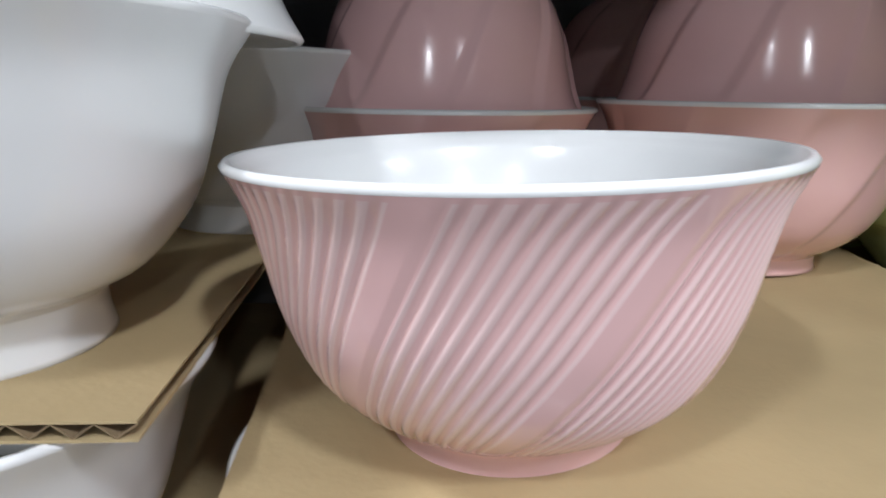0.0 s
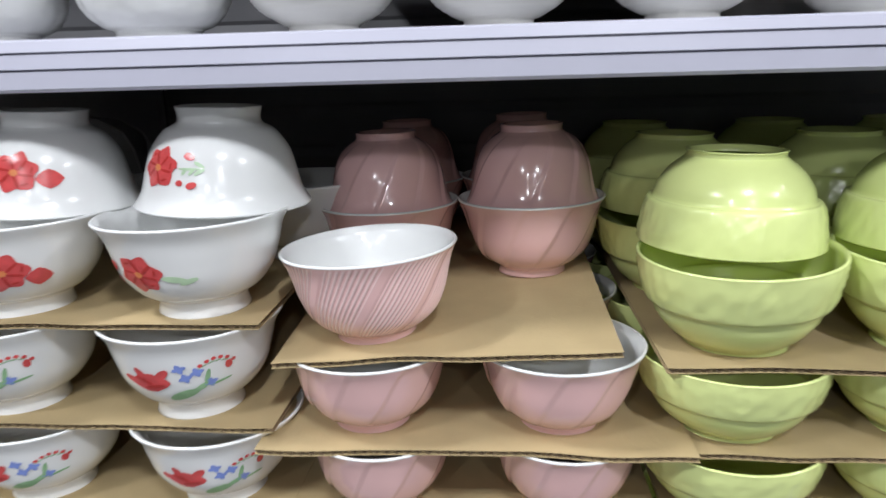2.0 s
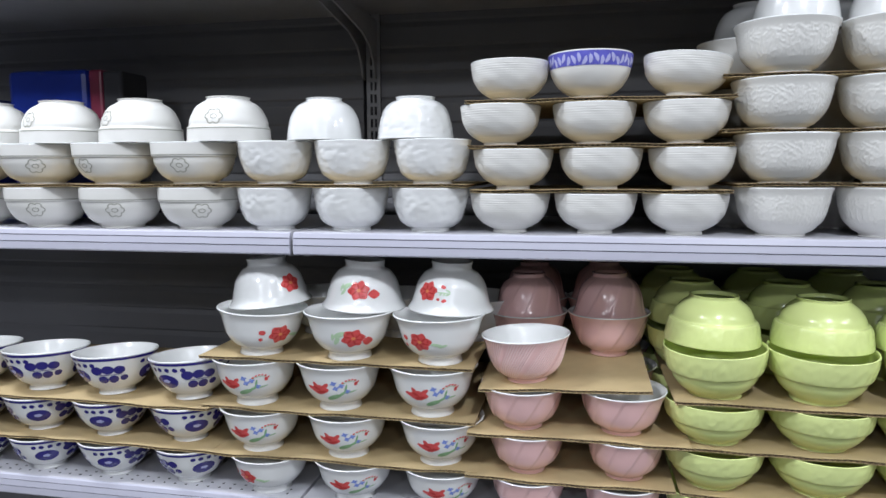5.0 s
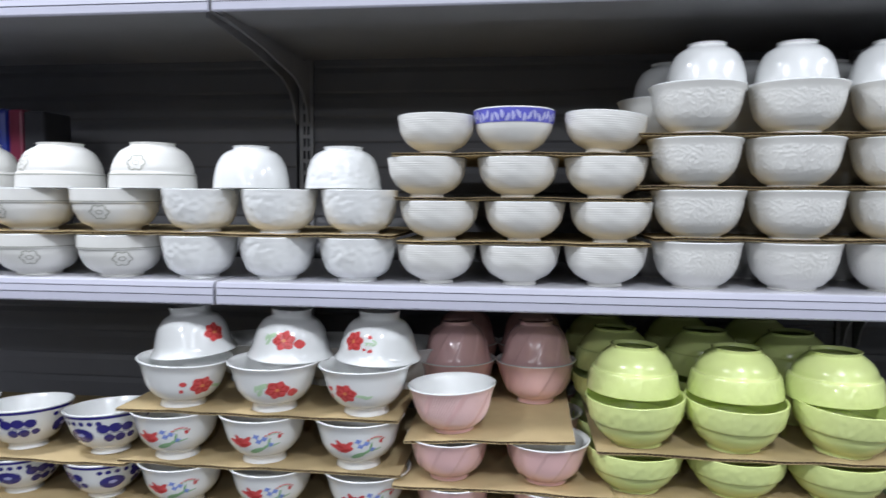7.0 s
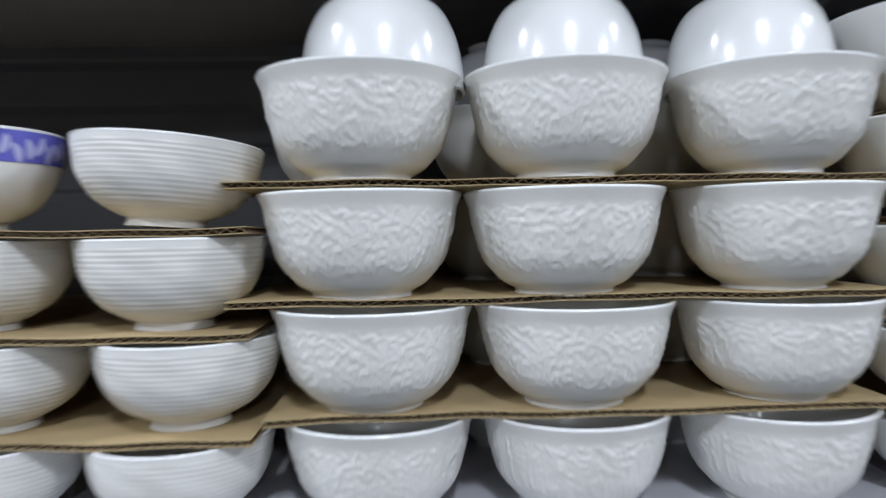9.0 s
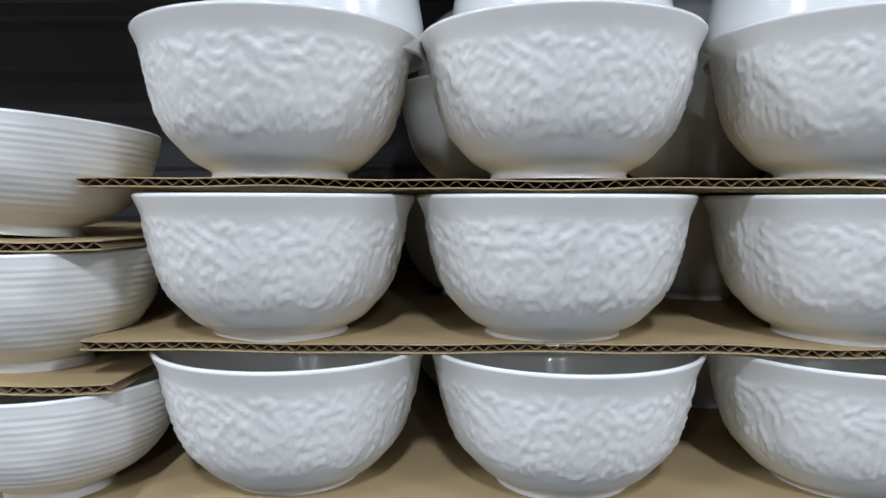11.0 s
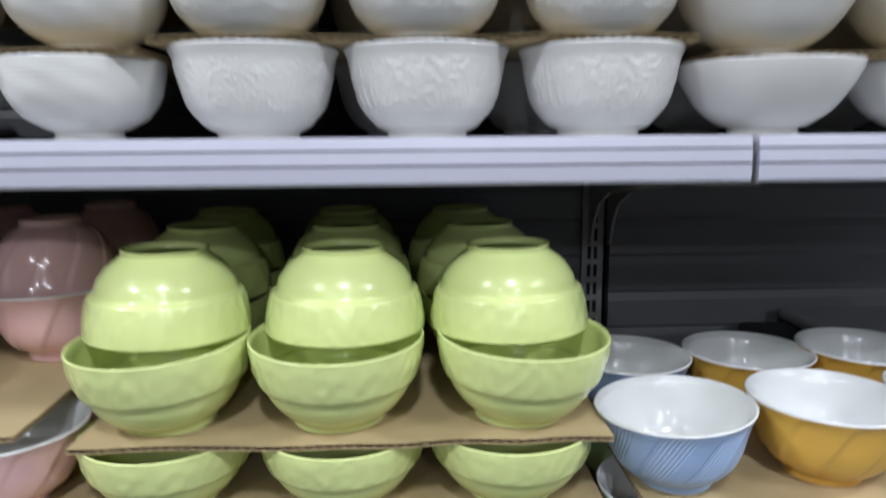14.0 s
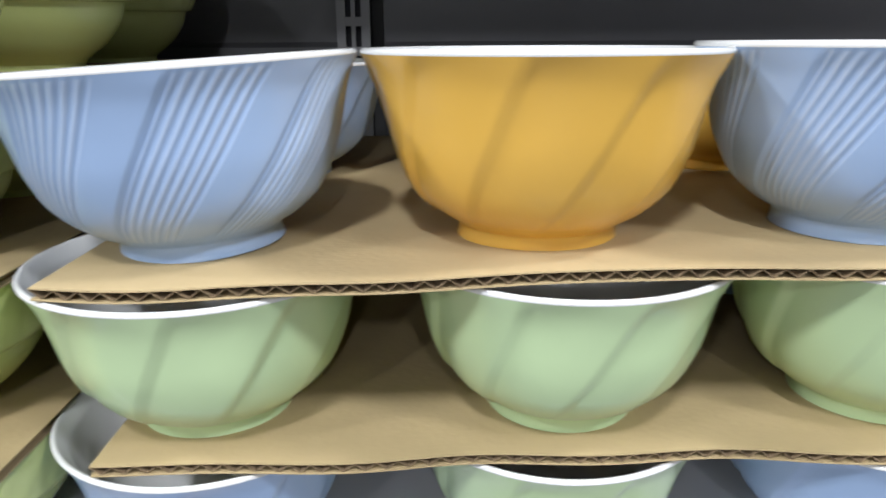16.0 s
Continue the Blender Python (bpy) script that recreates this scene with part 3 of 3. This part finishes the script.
# upper shelf: embossed cream bowls, four layers and upturned ones, two deep
for depth, dx in ((0.2, 0.0), (0.36, -0.028)):
    for k, z in enumerate((0, 0.0790, 0.1580, 0.2400)):
        for x in ((0.405, 0.551, 0.702), (0.403, 0.549, 0.700), (0.396, 0.543, 0.699), (0.397, 0.545, 0.697))[k]:
            at("emboss" if depth < 0.3 else "emboss_behind", emboss_bowl if depth < 0.3 else emboss_bowl_behind, x + dx, depth + (0.005 if k == 0 else -0.002), TOP + z, turn=rng.uniform(0, 360), size=(0.94 if k == 0 else 0.965, 0.97), group="embossed cream bowls")
    for i, x in enumerate((0.413, 0.547, 0.688)):
        at("smooth", smooth_bowl, x + dx, depth + 0.012, TOP + 0.3050, 0.0741, 0, (0, 0), (0.97, 1.03), "glossy white bowl, upside down in another bowl", "upturned white bowls")
for k, (z, a, b) in enumerate(((0.0747, 0.330, 0.772), (0.1537, 0.306, 0.772), (0.2340, 0.306, 0.765))):
    sheet(a, b, 0.160, 0.53, TOP + z, TOP + z, 20 + k)

PLAIN = [TOP, TOP + 0.065, TOP + 0.133, TOP + 0.207, TOP + 0.284, TOP + 0.360]
# upper shelf: plain cone-shaped bowls, five layers, two deep
for depth in (0.2, 0.36):
    for k in range(5):
        for i, x in enumerate((0.848, 1.000, 1.152, 1.304)):
            at("plain", plain_bowl, x - 0.006 * k, depth, PLAIN[k], turn=rng.uniform(0, 360), size=(1.0, (PLAIN[k + 1] - PLAIN[k] - CARD) / 0.0721), group="plain cream bowls")
for k in range(4):
    sheet(0.785 - 0.004 * k, 1.38, 0.155, 0.53, PLAIN[k + 1] - CARD, PLAIN[k + 1] - CARD, 30 + k)

# lower shelf: cobalt blue painted bowls
for k, (z, s, hs) in enumerate(((0, 0.98, 0.95), (0.0770, 1.0, 0.99), (0.1560, 1.06, 1.05))):
    for i, x in enumerate((-1.07, -0.915, -0.764, -0.604)):
        at("cobalt", cobalt_bowl, x + (0.004, 0, 0.011)[k], 0.195, LOW + z, turn=(-50, -46, -55, -40)[i] if k == 2 else (0, 8, -8, 20)[i] - 6 * k, lean=(0, 0) if k < 2 else (-3, rng.uniform(-3, 3)), size=(s, hs), group="cobalt painted bowls")
sheet(-1.15, -0.53, 0.135, 0.5, LOW + 0.0725, LOW + 0.0725, 41)
sheet(-1.15, -0.53, 0.130, 0.5, LOW + 0.1515, LOW + 0.1515, 42)

# lower shelf: flower painted bowls
FL = [(0.0, 0.93, 0.87, (-0.438, -0.280, -0.121)), (0.0755, 0.95, 0.97, (-0.453, -0.291, -0.125)), (0.1600, 0.98, 1.03, (-0.462, -0.304, -0.139))]
for k, (z, s, hs, xs) in enumerate(FL):
    for i, x in enumerate(xs):
        if k == 0 and i == 0:
            at("poppy0", poppy_bowl(0), x, 0.185, LOW + z, turn=-20, size=(s, hs), group="flower painted bowls")
        else:
            at("tulip", tulip_bowl, x, 0.185, LOW + z, turn=(8, 10, 14)[i] - 4 * k, size=(s, hs), group="flower painted bowls")
    zz = LOW + z + 0.0825 * hs
    sheet(-0.545, -0.055 - 0.004 * k, 0.135, 0.5, zz, zz, 50 + k)
zf = LOW + 0.1600 + 0.0825 * 1.03 + CARD
for i, (x, turn) in enumerate(((-0.450, 52), (-0.2855, 24), (-0.1254, -18))):
    at("poppy%d" % (i % 2), poppy_bowl(i % 2), x, 0.185, zf, turn=turn, lean=(0, (3, 0, -1)[i]), size=(1.0, 1.0), group="flower painted bowls")
for i, (x, turn, ry) in enumerate(((-0.447, -62, -5), (-0.270, -8, 2), (-0.114, 30, 2))):
    at("poppy%d" % (4, 3, 2)[i], poppy_bowl((4, 3, 2)[i]), x, 0.222, zf + 0.083, 0.0830, turn, (0, ry), (0.94, 1.0), "white bowl with a red poppy, upside down", "flower painted bowls")
for i, x in enumerate((-0.40, -0.24, -0.085)):
    at("poppy1", poppy_bowl(1), x, 0.36, zf, turn=90, group="flower painted bowls")

# lower shelf: pink bowls
for k, z in enumerate((0, 0.0755, 0.1500)):
    for i, x in enumerate(((0.026, 0.177), (0.022, 0.180), (0.015, 0.174))[k]):
        for y in (0.18, 0.33, 0.48):
            at("pink", swirl_bowl(M_pink, "pink glazed bowl with swirled flutes and white inside", False), x, y, LOW + z, turn=rng.uniform(0, 360), size=(0.93 if k < 2 else 0.98, 0.925), group="pink swirl bowls")
sheet(-0.075, 0.255, 0.125, 0.5, LOW + 0.0712, LOW + 0.0712, 60)
sheet(-0.070, 0.275, 0.120, 0.5, LOW + 0.1457, LOW + 0.1457, 61)
sheet(-0.052, 0.216, 0.125, 0.56, LOW + 0.2160, LOW + 0.2290, 62, rise=0.020)
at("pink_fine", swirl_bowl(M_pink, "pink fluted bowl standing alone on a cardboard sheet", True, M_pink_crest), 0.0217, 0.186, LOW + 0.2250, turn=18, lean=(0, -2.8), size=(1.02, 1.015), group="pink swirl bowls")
for x, y in ((0.012, 0.342), (0.158, 0.327), (0.013, 0.502), (0.153, 0.484)):
    z = LOW + 0.2330 + (0.0065 if x > 0.1 else 0)
    at("pink", None, x, y, z, turn=40, lean=(0, -1), size=(1.02, 1.0), group="pink swirl bowls")
    at("pink", None, x, y, z + 0.0712, 0.0771, 15, (0, -1), (0.92, 0.99), "pink swirled bowl, upside down", "pink swirl bowls")

# lower shelf: lime bowls, three deep
for depth, dx in ((0.188, 0.0), (0.340, -0.012), (0.492, -0.024)):
    for k, z in enumerate((0, 0.0722, 0.1443)):
        for x in (0.320, 0.477, 0.630):
            at("lime", lime_bowl, x + dx - 0.003 * k, depth, LOW + z, turn=rng.uniform(0, 360), size=(0.96, 0.90), group="lime bowls")
    for i, x in enumerate((0.3158, 0.468, 0.632)):
        at("lime", lime_bowl, x + dx, depth + 0.002, LOW + 0.2172, turn=rng.uniform(0, 360), lean=(2.5, (-2, 0, 2)[i]), size=(0.98, 1.05), group="lime bowls")
    for i, x in enumerate((0.313, 0.474, 0.625)):
        at("lime", lime_bowl, x + dx, depth + 0.024, LOW + 0.2180 + 0.0790, 0.0755, rng.uniform(0, 360), (0, (1, 0, -1)[i]), (0.92, 0.99), "lime green bowl, upside down on another", "lime bowls")
for k, z in enumerate((0, 0.0722, 0.1443)):
    sheet(0.262 - 0.006 * k, 0.705, 0.130, 0.57, LOW + z + 0.0680, LOW + z + 0.0680, 70 + k)

# lower shelf: blue, yellow and green swirl bowls
KINDS = {"b": ("blue", M_blue, "pale blue glazed bowl with swirled flutes", True), "y": ("yellow", M_yellow, "yellow glazed bowl with swirled panels", False), "g": ("green", M_green, "pale green glazed bowl with swirled panels", False)}
for y, plan in ((0.187, ("bgbg", "gggb", "bybyb")), (0.345, ("gbgb", "ggbg", "byyb"))):
    for k, row in enumerate(plan):
        for i, c in enumerate(row[:4]):
            key, mat, label, fine = KINDS[c]
            if c == "b" and k == 2 and y < 0.2:
                key = "blue_fine"
            x = ((0.771, 0.9315, 1.080, 1.228), (0.777, 0.9315, 1.074, 1.220), (0.778, 0.9188, 1.056, 1.200))[k][i]
            lean = (0, -3.5) if k == 2 and i == 0 and y < 0.2 else (0, 0)
            at(key, swirl_bowl(mat, label, key == "blue_fine", M_blue_crest, 7, 0.58), x, y + (0.004, -0.007, -0.006)[k], LOW + 0.0800 * k - (0, 0.004, 0.0085 * (1.34 - x) / 0.604)[k], turn=rng.uniform(0, 360), lean=lean, size=((0.965, 0.985, 1.005)[k], 0.965 if lean[1] else 0.90 if k == 2 and y > 0.3 else 0.995 if k == 2 else (0.932, 0.962, 0.985, 0.995)[i] if k == 1 else 0.925), group="coloured swirl bowls")
for k in range(2):
    sheet(0.742 - 0.006 * k, 1.34, (0.130, 0.121)[k], 0.50, LOW + 0.0800 * k + 0.0758 - (0.0042, 0.0085)[k], LOW + 0.0800 * k + 0.0758 - (0.0042, 0)[k], 80 + k)

# packets behind the cream bowls
bag = tagged(new("packet"), "dark blue glossy packet with a red printed end behind the bowls", "packet")
bag.location = (-1.01, 0.43, TOP)
part("blue_wrap", boxed(-0.11, 0.085, -0.05, 0.05, 0, 0.318, 0.012), M_blue_film, bag)
part("red_strip", boxed(0.086, 0.118, -0.045, 0.045, 0, 0.316, 0.006), M_red_film, bag, "red printed strip")
part("grey_end", boxed(0.119, 0.165, -0.045, 0.045, 0, 0.312, 0.006), M_dark, bag)
roll = tagged(new("packet"), "bright blue plastic packet lying behind the bowls", "packet")
roll.location = (-1.26, 0.42, TOP)
part("blue_wrap", boxed(-0.1, 0.1, -0.06, 0.06, 0, 0.262, 0.02), M_blue_film, roll)

tray = tagged(new("tray"), "dark grey tray lying behind the yellow bowls", "tray")
tray.location = (1.13, 0.50, LOW)
part("tray_side", boxed(-0.115, 0.13, -0.06, 0.07, 0, 0.19, 0.01), M_dark, tray)
part("tray_rim", boxed(-0.05, 0.135, -0.075, 0.072, 0.192, 0.21, 0.006), M_upright, tray, "grey tray rim")

# perforated front strip of the shelf under the cobalt bowls; flat dark discs paint the holes' shade
strip = tagged(new("perforated_strip"), "row of small dark punched holes along the steel shelf", "shelf holes")
strip.location = (-1.53, 0.158, LOW + 0.0004)
for row in range(2):
    bm = bmesh.new()
    for i in range(52):
        bmesh.ops.create_circle(bm, cap_ends=True, segments=8, radius=0.0026, matrix=Matrix.Translation((0.01 + 0.022 * i, 0.016 * row, 0)))
    tagged(part("punched_holes", bm, M_dark, strip), kind="stuff")
